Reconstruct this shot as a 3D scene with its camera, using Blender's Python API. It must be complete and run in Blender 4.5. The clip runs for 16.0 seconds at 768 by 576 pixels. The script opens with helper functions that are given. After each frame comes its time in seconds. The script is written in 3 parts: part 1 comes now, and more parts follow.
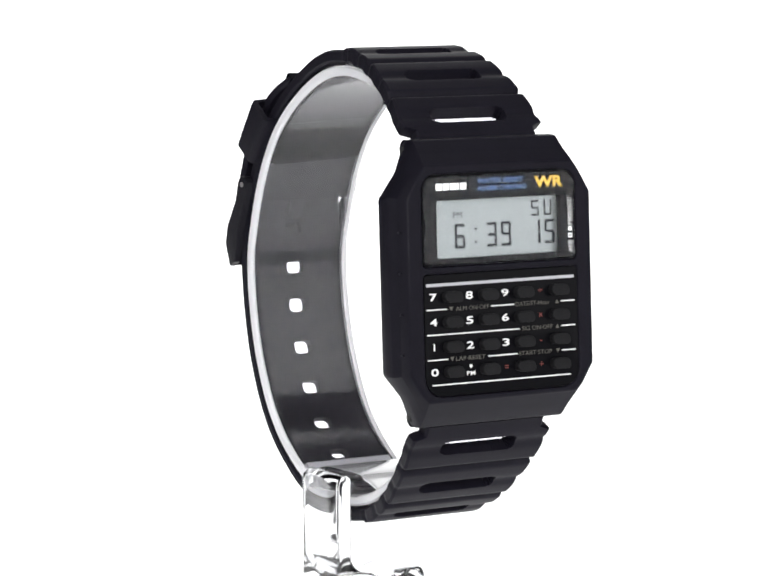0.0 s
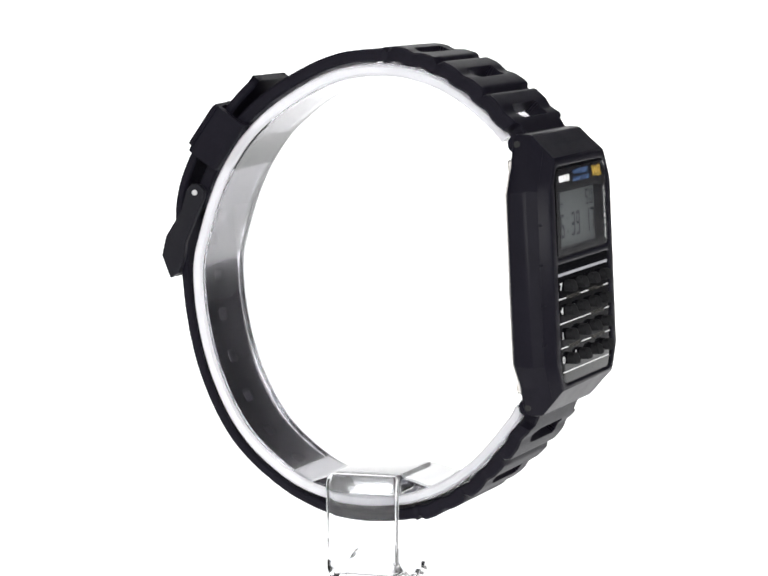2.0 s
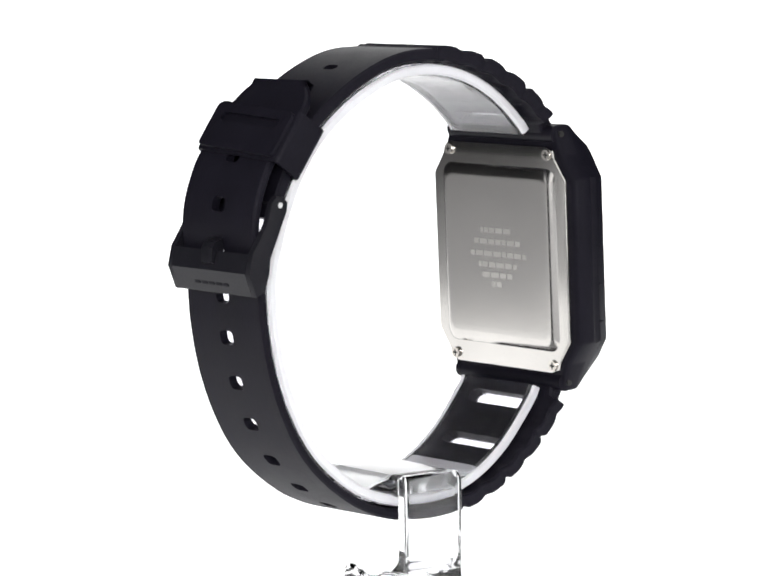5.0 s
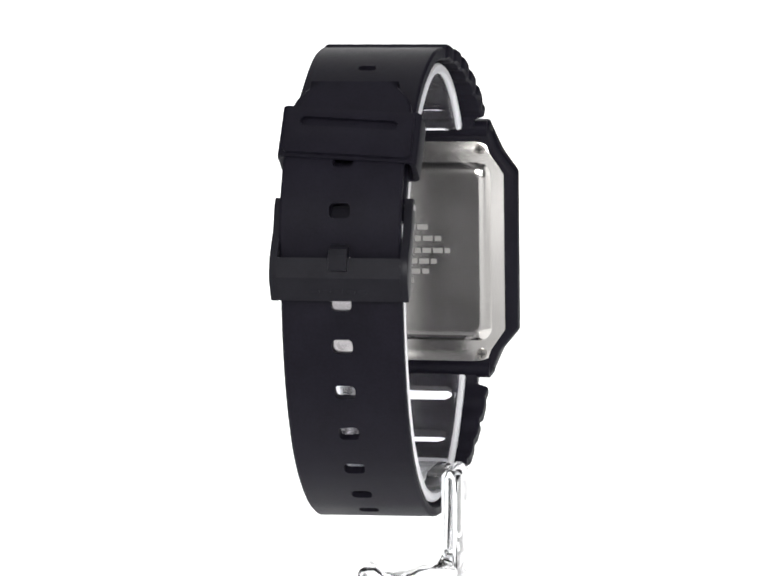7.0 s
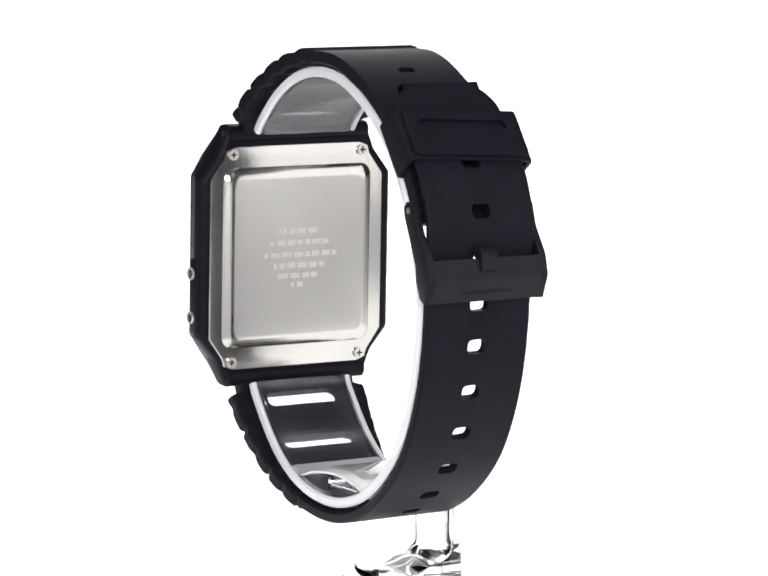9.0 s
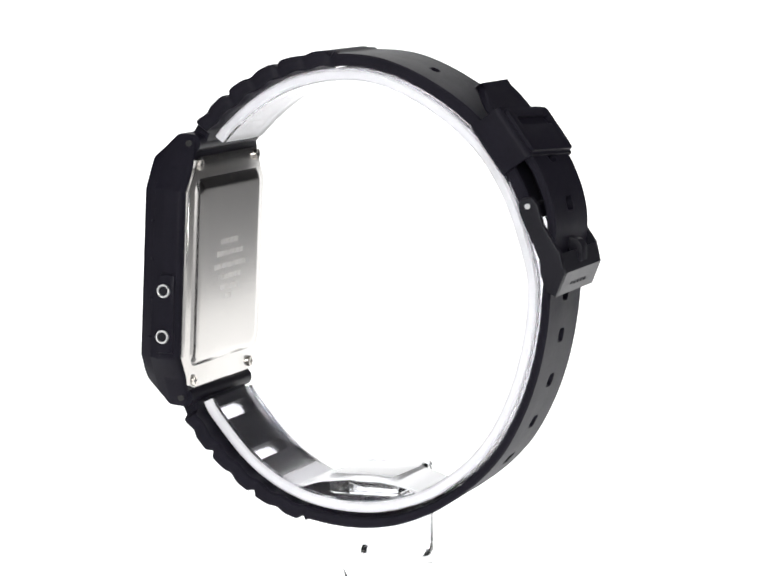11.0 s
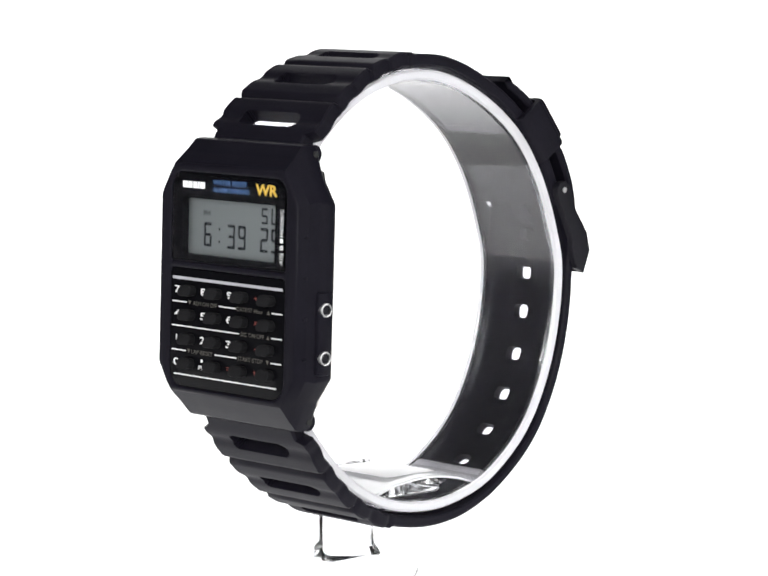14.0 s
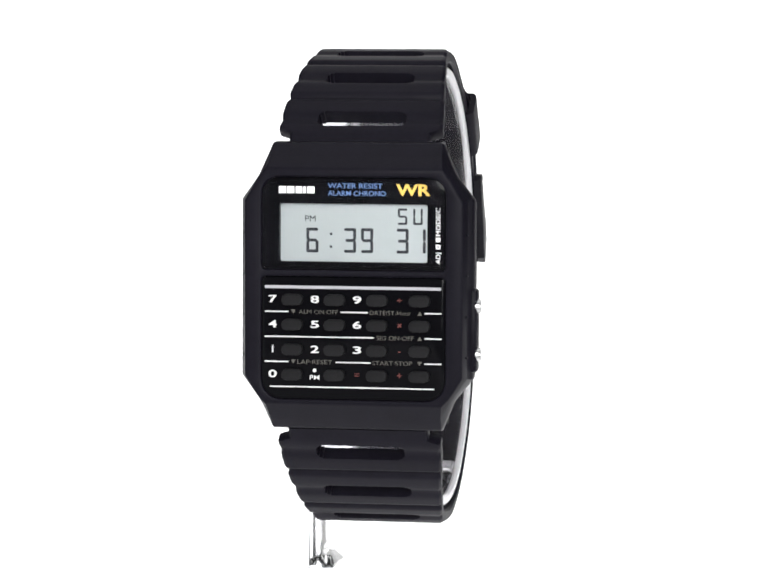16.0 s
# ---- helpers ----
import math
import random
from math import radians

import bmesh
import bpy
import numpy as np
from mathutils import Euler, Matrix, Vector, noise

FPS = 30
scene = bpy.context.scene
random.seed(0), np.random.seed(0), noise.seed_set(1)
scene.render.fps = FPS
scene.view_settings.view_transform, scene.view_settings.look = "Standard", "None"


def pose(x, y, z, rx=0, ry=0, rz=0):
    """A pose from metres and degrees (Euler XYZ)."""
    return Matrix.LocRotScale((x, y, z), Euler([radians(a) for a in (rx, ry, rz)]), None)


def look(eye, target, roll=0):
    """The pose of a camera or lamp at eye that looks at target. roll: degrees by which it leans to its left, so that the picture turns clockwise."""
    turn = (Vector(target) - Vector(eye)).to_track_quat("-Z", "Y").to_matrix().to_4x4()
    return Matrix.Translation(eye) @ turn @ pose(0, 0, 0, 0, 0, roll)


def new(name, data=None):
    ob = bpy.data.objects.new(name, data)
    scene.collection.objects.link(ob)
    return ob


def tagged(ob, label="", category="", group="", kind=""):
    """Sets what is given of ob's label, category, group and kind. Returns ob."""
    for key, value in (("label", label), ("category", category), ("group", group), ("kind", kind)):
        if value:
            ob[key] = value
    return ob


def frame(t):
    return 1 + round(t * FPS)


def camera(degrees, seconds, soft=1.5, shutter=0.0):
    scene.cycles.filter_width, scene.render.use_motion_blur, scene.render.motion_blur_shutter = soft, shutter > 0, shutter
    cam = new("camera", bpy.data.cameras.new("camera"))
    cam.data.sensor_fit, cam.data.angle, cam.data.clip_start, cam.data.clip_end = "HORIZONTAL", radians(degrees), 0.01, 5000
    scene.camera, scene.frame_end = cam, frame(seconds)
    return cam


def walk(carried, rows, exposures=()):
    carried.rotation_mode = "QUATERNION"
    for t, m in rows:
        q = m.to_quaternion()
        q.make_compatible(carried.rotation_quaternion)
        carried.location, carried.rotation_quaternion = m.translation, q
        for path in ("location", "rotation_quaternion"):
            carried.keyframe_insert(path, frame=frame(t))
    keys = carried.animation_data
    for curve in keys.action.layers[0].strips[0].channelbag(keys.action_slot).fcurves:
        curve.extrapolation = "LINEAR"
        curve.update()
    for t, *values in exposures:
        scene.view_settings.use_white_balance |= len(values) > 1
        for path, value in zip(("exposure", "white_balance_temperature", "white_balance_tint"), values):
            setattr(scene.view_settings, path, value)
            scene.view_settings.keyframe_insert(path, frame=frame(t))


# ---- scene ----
cam = camera(13.18, 16.0, soft=1.9)
H = 0.0470                      # height of the ring's centre over the table
EYE = pose(0.00017, -0.4965, H + 0.05186, 90 - 6.17, 0, 0)
walk(cam, [(0, EYE), (16, EYE)])

# turntable: seconds, turn, sway in degrees, shift across and up in mm
TURNS = [(0, 31.69, 0.47, -0.44, 0.15), (0.5, 41.36, 0.45, -0.43, 0.18), (1, 51.04, 0.42, -0.42, 0.21), (1.5, 60.66, 0.39, -0.36, 0.24),
         (2, 70.2, 0.36, -0.25, 0.28), (2.5, 79.9, 0.29, -0.22, 0.27), (3, 89.63, 0.23, -0.19, 0.24), (3.2, 93.58, 0.21, -0.16, 0.22),
         (3.8, 105.5, 0.17, -0.03, 0.21), (4.4, 117.4, 0.13, 0.16, 0.21), (5, 129.3, 0.1, 0.34, 0.21), (5.5, 139.25, 0.09, 0.49, 0.21),
         (6, 149.15, 0.11, 0.63, 0.21), (6.5, 159.07, 0.12, 0.77, 0.21), (7, 169.1, 0.13, 0.91, 0.19), (7.5, 179.36, 0.13, 0.95, 0.15),
         (8, 189.6, 0.1, 0.67, 0.08), (8.5, 199.9, 0.03, 0.31, -0.02), (9, 210.25, -0.04, 0.03, -0.07), (9.5, 220.44, -0.06, -0.2, -0.11),
         (10.1, 232.5, -0.03, -0.38, -0.16), (10.7, 244.7, 0.03, -0.47, -0.21), (11.3, 257.0, 0.1, -0.48, -0.25), (11.8, 267.3, 0.17, -0.43, -0.27),
         (12.5, 281.55, 0.31, -0.21, -0.27), (13, 291.5, 0.42, -0.02, -0.29), (13.5, 301.38, 0.53, 0.24, -0.32), (14, 311.3, 0.59, 0.43, -0.33),
         (14.5, 321.25, 0.59, 0.52, -0.31), (15, 331.1, 0.56, 0.51, -0.27), (15.5, 340.75, 0.51, 0.37, -0.22), (16, 350.3, 0.47, 0.08, -0.15)]


def turned(row, lean):
    t, yaw, sway, dx, dz = row
    m = pose(dx / 1000, 0, H + dz / 1000) @ pose(0, 0, 0, 0, -sway, 0) @ pose(0, 0, 0, 0, 0, yaw)
    if lean:
        m = m @ pose(0, 0, 0, -2.5, 0, 0) @ pose(0, 0, 0, 0, 0.3, 0)
    return m @ pose(0.00053, 0, 0)


# ---- light: a glowing white studio sweep, unseen softboxes at the sides and in front, an added overhead fill, a dim room behind the camera
world = bpy.data.worlds.new("studio_room")
world.use_nodes = True
world.node_tree.nodes["Background"].inputs["Color"].default_value = (0.95, 0.97, 1.0, 1)
world.node_tree.nodes["Background"].inputs["Strength"].default_value = 0.16
scene.world = world


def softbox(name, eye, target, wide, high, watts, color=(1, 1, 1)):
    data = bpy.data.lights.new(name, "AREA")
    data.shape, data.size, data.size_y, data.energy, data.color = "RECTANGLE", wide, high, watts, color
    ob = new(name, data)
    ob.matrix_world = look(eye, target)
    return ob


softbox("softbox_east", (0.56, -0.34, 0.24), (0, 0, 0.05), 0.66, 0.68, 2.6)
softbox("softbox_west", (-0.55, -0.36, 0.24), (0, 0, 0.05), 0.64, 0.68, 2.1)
# this overhead softbox is an added fill, no lamp is known there
softbox("top_fill", (0, -0.05, 0.75), (0, 0, 0.05), 0.8, 0.6, 2.4)
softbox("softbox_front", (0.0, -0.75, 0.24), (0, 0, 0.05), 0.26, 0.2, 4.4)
scene.view_settings.exposure = 0.0


# ---- materials
def material(name, color, rough=0.5, metal=0.0, bump=0.0, scale=2500, vary=0.0, trans=0.0, ior=1.5, stretch=None, coat=0.0, glow=0.0, gloss=0.5):
    m = bpy.data.materials.new(name)
    m.use_nodes = True
    nt = m.node_tree
    b = nt.nodes["Principled BSDF"]
    b.inputs["Base Color"].default_value = (*color, 1)
    b.inputs["Roughness"].default_value = rough
    b.inputs["Metallic"].default_value = metal
    b.inputs["IOR"].default_value = ior
    b.inputs["Transmission Weight"].default_value = trans
    b.inputs["Coat Weight"].default_value = coat
    b.inputs["Coat Roughness"].default_value = 0.05
    b.inputs["Specular IOR Level"].default_value = gloss
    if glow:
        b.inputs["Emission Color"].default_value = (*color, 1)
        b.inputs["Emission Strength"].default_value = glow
    if bump or vary:
        co = nt.nodes.new("ShaderNodeTexCoord")
        mp = nt.nodes.new("ShaderNodeMapping")
        mp.inputs["Scale"].default_value = stretch or (1, 1, 1)
        nt.links.new(co.outputs["Object"], mp.inputs["Vector"])
        n = nt.nodes.new("ShaderNodeTexNoise")
        n.inputs["Scale"].default_value, n.inputs["Detail"].default_value = scale, 4
        nt.links.new(mp.outputs["Vector"], n.inputs["Vector"])
        big = nt.nodes.new("ShaderNodeTexNoise")
        big.inputs["Scale"].default_value, big.inputs["Detail"].default_value = scale / 14, 3
        nt.links.new(co.outputs["Object"], big.inputs["Vector"])
        if bump:
            bp = nt.nodes.new("ShaderNodeBump")
            bp.inputs["Strength"].default_value, bp.inputs["Distance"].default_value = bump, 0.0002
            nt.links.new(n.outputs["Fac"], bp.inputs["Height"])
            nt.links.new(bp.outputs["Normal"], b.inputs["Normal"])
        if vary:
            mixer = nt.nodes.new("ShaderNodeMath")
            mixer.operation = "MULTIPLY_ADD"
            mixer.inputs[1].default_value, mixer.inputs[2].default_value = vary, rough - vary / 2
            add = nt.nodes.new("ShaderNodeMath")
            add.operation = "MULTIPLY"
            add.inputs[1].default_value = 1.0
            half = nt.nodes.new("ShaderNodeMix")
            half.inputs["Factor"].default_value = 0.5
            nt.links.new(n.outputs["Fac"], half.inputs["A"])
            nt.links.new(big.outputs["Fac"], half.inputs["B"])
            nt.links.new(half.outputs["Result"], add.inputs[0])
            nt.links.new(add.outputs[0], mixer.inputs[0])
            nt.links.new(mixer.outputs[0], b.inputs["Roughness"])
            tone = nt.nodes.new("ShaderNodeValToRGB")
            tone.color_ramp.elements[0].position, tone.color_ramp.elements[1].position = 0.3, 0.7
            tone.color_ramp.elements[0].color = (*[c * (1 - vary) for c in color], 1)
            tone.color_ramp.elements[1].color = (*[min(1, c * (1 + vary)) for c in color], 1)
            nt.links.new(half.outputs["Result"], tone.inputs["Fac"])
            nt.links.new(tone.outputs["Color"], b.inputs["Base Color"])
    return m


RESIN = material("black_strap_resin", (0.0070, 0.0063, 0.0104), 0.48, bump=0.12, scale=2600, vary=0.25, gloss=0.075)
SHELL = material("black_case_resin", (0.0072, 0.0066, 0.0106), 0.38, bump=0.08, scale=3200, vary=0.2, gloss=0.065)
PANEL = material("glossy_black_panel", (0.004, 0.004, 0.005), 0.08, gloss=0.045)
RUBBER = material("black_key_rubber", (0.009, 0.009, 0.01), 0.6, bump=0.1, vary=0.2, gloss=0.12)
BUCKLE = material("black_buckle_metal", (0.009, 0.0087, 0.0118), 0.36, bump=0.08, scale=3000, vary=0.2, gloss=0.13)
STEEL = material("brushed_steel", (0.52, 0.505, 0.485), 0.18, 1.0, bump=0.02, scale=900, vary=0.1, stretch=(1, 1, 14))
SCREW = material("screw_steel", (0.6, 0.57, 0.53), 0.25, 1.0)
CHROME = material("pusher_steel", (0.6, 0.6, 0.6), 0.28, 1.0)
ENGRAVE = material("etched_steel", (0.52, 0.505, 0.485), 0.31, 1.0, bump=0.1, scale=5000)
ACRYLIC = material("clear_acrylic", (0.96, 0.965, 0.98), 0.02, trans=1.0, ior=1.49)
SCUFFED = material("scuffed_clear_plastic", (0.95, 0.94, 1.0), 0.12, trans=0.99, ior=1.38)
# edge plastic whitened in its colour, for light carried inside the clear rim
LIT_EDGE = material("lit_clear_edge", (0.98, 0.98, 1.0), 0.3, trans=0.55, ior=1.45, bump=0.1, scale=1500)
HAZY = material("hazy_clear_plastic", (0.96, 0.96, 0.98), 0.4, trans=0.45, ior=1.45, bump=0.05, scale=700)
PANE = material("clear_pane", (1, 1, 1), 0.0, trans=1.0, ior=1.2)
LCD = material("grey_display", (0.28, 0.305, 0.31), 0.36, 0.85, vary=0.04, scale=6000)
INK = material("display_ink", (0.012, 0.014, 0.018), 0.5, gloss=0.2)
WHITE = material("white_print", (0.8, 0.8, 0.8), 0.5)
BAR = material("pale_grey_print", (0.42, 0.42, 0.45), 0.4)
BLUE = material("blue_print", (0.055, 0.12, 0.28), 0.5)
YELLOW = material("yellow_print", (0.55, 0.35, 0.045), 0.45)
DIM = material("dull_gold_print", (0.07, 0.065, 0.055), 0.5)
RED = material("dark_red_print", (0.13, 0.02, 0.015), 0.5)
HOLE_SHADE = material("hole_shade", (0.004, 0.004, 0.004), 0.7)
# the paper gives off light itself, so the backdrop burns out to white
PAPER = material("glowing_sweep_paper", (0.9, 0.9, 0.9), 0.9, glow=1.15)
MATTE = material("matte_white_floor", (0.72, 0.72, 0.73), 0.8, bump=0.1, scale=60, vary=0.06)
SLATE = material("dark_studio_wall", (0.16, 0.16, 0.17), 0.8, bump=0.1, scale=40, vary=0.2)


# ---- building helpers; lengths in mm, x across the dial, y from dial to buckle, z up the dial
def part(name, bm, mat, parent=None, label="", crease=35):
    bmesh.ops.recalc_face_normals(bm, faces=bm.faces[:])
    bmesh.ops.scale(bm, vec=(0.001, 0.001, 0.001), verts=bm.verts[:])
    me = bpy.data.meshes.new(name)
    bm.to_mesh(me)
    bm.free()
    for f in me.polygons:
        f.use_smooth = True
    me.set_sharp_from_angle(angle=radians(crease))
    me.materials.append(mat)
    ob = new(name, me)
    if parent:
        ob.parent = parent
    if label:
        tagged(ob, label)
    return ob


def xz(y):
    return lambda u, v, d: Vector((u, y + d, v))


def prism(loops, lo, hi, place, bevel=0.0, into=None):
    """A plate between the depths lo and hi: the first loop is its outline, the others go through it."""
    bm = into or bmesh.new()
    edges = []
    for loop in loops:
        vs = [bm.verts.new(place(u, v, lo)) for u, v in loop]
        edges += [bm.edges.new((a, b)) for a, b in zip(vs, vs[1:] + vs[:1])]
    faces = [g for g in bmesh.ops.triangle_fill(bm, use_beauty=True, edges=edges)["geom"] if isinstance(g, bmesh.types.BMFace)]
    rim = set(edges)
    out = bmesh.ops.extrude_face_region(bm, geom=faces)["geom"]
    shift = place(0, 0, hi) - place(0, 0, lo)
    moved = [g for g in out if isinstance(g, bmesh.types.BMVert)]
    bmesh.ops.translate(bm, verts=moved, vec=shift)
    if bevel:
        ms = set(moved)
        tops = [e for e in bm.edges if e.verts[0] in ms and e.verts[1] in ms and any(v not in ms for f in e.link_faces for v in f.verts)]
        bmesh.ops.recalc_face_normals(bm, faces=bm.faces[:])
        bmesh.ops.bevel(bm, geom=tops, offset=bevel, segments=2, affect="EDGES", profile=0.6, clamp_overlap=True)
    return bm


def rounded(x0, x1, z0, z1, r, n=5):
    """A rectangle with round corners; r: one radius, or four from the lower right on, counter-clockwise."""
    rs = r if isinstance(r, tuple) else (r,) * 4
    pts = []
    for (cx, cz, a), q in zip(((x1, z0, -90), (x1, z1, 0), (x0, z1, 90), (x0, z0, 180)), rs):
        sx, sz = (-1 if cx == x1 else 1), (-1 if cz == z1 else 1)
        for k in range(n + 1):
            t = radians(a + 90 * k / n)
            pts.append((cx + sx * q + q * math.cos(t), cz + sz * q + q * math.sin(t)))
    return pts


def circle(cx, cz, r, n=20):
    return [(cx + r * math.cos(2 * math.pi * k / n), cz + r * math.sin(2 * math.pi * k / n)) for k in range(n)]


def brick(x0, x1, y0, y1, z0, z1, bevel=0.0, into=None):
    bm = into or bmesh.new()
    made = bmesh.ops.create_cube(bm, size=1)["verts"]
    for v in made:
        v.co = Vector((x0 if v.co.x < 0 else x1, y0 if v.co.y < 0 else y1, z0 if v.co.z < 0 else z1))
    if bevel:
        es = {e for v in made for e in v.link_edges}
        bmesh.ops.bevel(bm, geom=list(es), offset=bevel, segments=2, affect="EDGES", profile=0.5)
    return bm


def rod(a, b, r, n=20, into=None):
    bm = into or bmesh.new()
    a, b = Vector(a), Vector(b)
    m = Matrix.Translation((a + b) / 2) @ (b - a).to_track_quat("Z", "Y").to_matrix().to_4x4()
    bmesh.ops.create_cone(bm, cap_ends=True, segments=n, radius1=r, radius2=r, depth=(b - a).length, matrix=m)
    return bm


class Line:
    """A smooth curve in the plane across the strap, through a few points (y, z), by its length."""

    def __init__(self, knots):
        k = [Vector(p) for p in knots]
        k = [2 * k[0] - k[1], *k, 2 * k[-1] - k[-2]]
        self.pts = []
        for i in range(1, len(k) - 2):
            p0, p1, p2, p3 = k[i - 1:i + 3]
            for j in range(24):
                t = j / 24
                self.pts.append(0.5 * (2 * p1 + (p2 - p0) * t + (2 * p0 - 5 * p1 + 4 * p2 - p3) * t * t + (3 * p1 - p0 - 3 * p2 + p3) * t ** 3))
        self.pts.append(k[-2])
        self.s = [0.0]
        for a, b in zip(self.pts, self.pts[1:]):
            self.s.append(self.s[-1] + (b - a).length)
        self.length = self.s[-1]

    def at(self, s):
        y = np.interp(s, self.s, [p.x for p in self.pts])
        z = np.interp(s, self.s, [p.y for p in self.pts])
        return Vector((y, z))

    def basis(self, s):
        d = (self.at(min(s + 0.4, self.length)) - self.at(max(s - 0.4, 0))).normalized()
        return self.at(s), Vector((d.y, -d.x))

    def near(self, y, z):
        return min(zip(((p - Vector((y, z))).length for p in self.pts), self.s))[1]


def room(hole):
    """Clear length kept round a hole for its rounded corners."""
    return 0.75 if 2 < hole[3] - hole[2] < 4 else 0.0


def band(line, steps, cols, outer, inner, half, side, holes=(), x0=0.0, hole_round=0.7, drift=lambda s: 0.0):
    """A strap along the line: steps are its lengths, cols the places across in mm (holes' edges) besides the rims; outer and inner give the
    thickness to each side, half the half width, drift the shift across; side is +1 where the outer side is the frame's normal."""
    bm = bmesh.new()
    free = [s for s in steps if not any(room(h) and h[0] - room(h) < s < h[1] + room(h) for h in holes)]
    ss = sorted({round(s, 3) for s in [*free, *[e for h in holes for e in h[:2]]]})
    rows = []
    for s in ss:
        c, n = line.basis(s)
        w, x = half(s), x0 + drift(s)
        us = [-w, -w + 0.35, *cols, w - 0.35, w]
        a, b = [], []
        for k, u in enumerate(us):
            cut = 0.3 if k in (0, len(us) - 1) else 0.0
            o, i = c + n * side * (outer(s, u) - cut), c - n * side * (inner(s, u) - cut)
            a.append(bm.verts.new((x + u, o.x, o.y)))
            b.append(bm.verts.new((x + u, i.x, i.y)))
        rows.append((a, b))
    nc = len(cols) + 4

    def void(i, j):
        if i < 0 or j < 0 or i >= len(ss) - 1 or j >= nc - 1:
            return True
        s = (ss[i] + ss[i + 1]) / 2
        if 2 <= j < nc - 3:
            u = (cols[j - 2] + cols[j - 1]) / 2
            return any(h[0] < s < h[1] and h[2] < u < h[3] for h in holes)
        return False

    for i in range(len(ss) - 1):
        for j in range(nc - 1):
            if void(i, j):
                continue
            (a0, b0), (a1, b1) = rows[i], rows[i + 1]
            bm.faces.new((a0[j], a0[j + 1], a1[j + 1], a1[j]))
            bm.faces.new((b0[j], b1[j], b1[j + 1], b0[j + 1]))
            for p, q, gap in (((a0[j], b0[j]), (a0[j + 1], b0[j + 1]), void(i - 1, j)), ((a1[j + 1], b1[j + 1]), (a1[j], b1[j]), void(i + 1, j)),
                              ((a1[j], b1[j]), (a0[j], b0[j]), void(i, j - 1)), ((a0[j + 1], b0[j + 1]), (a1[j + 1], b1[j + 1]), void(i, j + 1))):
                if gap:
                    bm.faces.new((p[0], p[1], q[1], q[0]))
    bmesh.ops.remove_doubles(bm, verts=bm.verts[:], dist=1e-5)
    if hole_round:
        for h in (h for h in holes if room(h)):
            corner = [(rows[ss.index(round(s, 3))][k][2 + cols.index(u)]) for s in h[:2] for u in h[2:4] for k in (0, 1)]
            if all(v.is_valid for v in corner):
                edges = [e for e in (bm.edges.get(corner[k:k + 2]) for k in range(0, 8, 2)) if e]
                bmesh.ops.bevel(bm, geom=edges, offset=min(hole_round, room(h) - 0.05), segments=3, affect="EDGES", profile=0.5, clamp_overlap=True)
    return bm


def writing(text, x, z, high, mat, parent, y, wide=None, name="lettering", label="", spin=0, bold=0.0, align="CENTER"):
    """Raised print in the built-in font, centred at x, z on the dial, of that capital height."""
    cu = bpy.data.curves.new("type", "FONT")
    cu.body, cu.align_x, cu.size, cu.extrude, cu.offset = text, align, 1.0, 0.012, bold
    cu.resolution_u = 3
    ob = bpy.data.objects.new("type", cu)
    scene.collection.objects.link(ob)
    me = bpy.data.meshes.new_from_object(ob.evaluated_get(bpy.context.evaluated_depsgraph_get()))
    bpy.data.objects.remove(ob)
    xs, ys = [v.co.x for v in me.vertices], [v.co.y for v in me.vertices]
    k = high / 0.69
    kx = wide / (max(xs) - min(xs)) if wide else k
    mx, my = ((max(xs) + min(xs)) / 2, 0.345)
    turn = Matrix.Rotation(radians(spin), 2)
    for v in me.vertices:
        q = turn @ Vector(((v.co.x - mx) * kx, (v.co.y - my) * k))
        v.co = Vector((x + q.x, y - v.co.z * 0.6 - 0.005, z + q.y)) * 0.001
    me.materials.append(mat)
    ob = new(name, me)
    ob.parent = parent
    if label:
        tagged(ob, label)
    return ob


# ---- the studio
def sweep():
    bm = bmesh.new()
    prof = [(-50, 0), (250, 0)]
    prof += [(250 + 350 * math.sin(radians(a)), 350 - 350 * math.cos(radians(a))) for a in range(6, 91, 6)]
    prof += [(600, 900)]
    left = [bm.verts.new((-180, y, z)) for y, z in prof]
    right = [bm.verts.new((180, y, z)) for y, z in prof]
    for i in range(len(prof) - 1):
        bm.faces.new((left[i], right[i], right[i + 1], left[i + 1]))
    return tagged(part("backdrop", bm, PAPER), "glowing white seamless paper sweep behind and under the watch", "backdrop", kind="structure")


def studio():
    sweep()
    # room shell out of view; its floor is white to brighten the steel's reflections
    for name, box, label in (("floor", (-2000, 2000, -2500, 1500, -60, -2), "matte white studio floor under the paper sweep"),
                             ("ceiling", (-2000, 2000, -2500, 1500, 2400, 2450), "dark grey studio ceiling"),
                             ("wall_north", (-2000, 2000, 1500, 1600, -60, 2450), "dark grey studio wall behind the sweep"),
                             ("wall_south", (-2000, 2000, -2600, -2500, -60, 2450), "dark grey studio wall behind the camera"),
                             ("wall_east", (2000, 2100, -2600, 1600, -60, 2450), "dark grey studio side wall"),
                             ("wall_west", (-2100, -2000, -2600, 1600, -60, 2450), "dark grey studio side wall")):
        tagged(part(name, brick(*box), MATTE if name == "floor" else SLATE), label, name.split("_")[0], kind="structure")


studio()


# ---- the watch
CC, CX, BX, SX, RX = 0.5, 1.1, 0.9, 0.4, 0.7      # middles of the case, the dial, the back plate, the strap and the ring
watch = tagged(new("calculator_watch"), "black resin calculator wristwatch buckled round a clear ring", "watch")

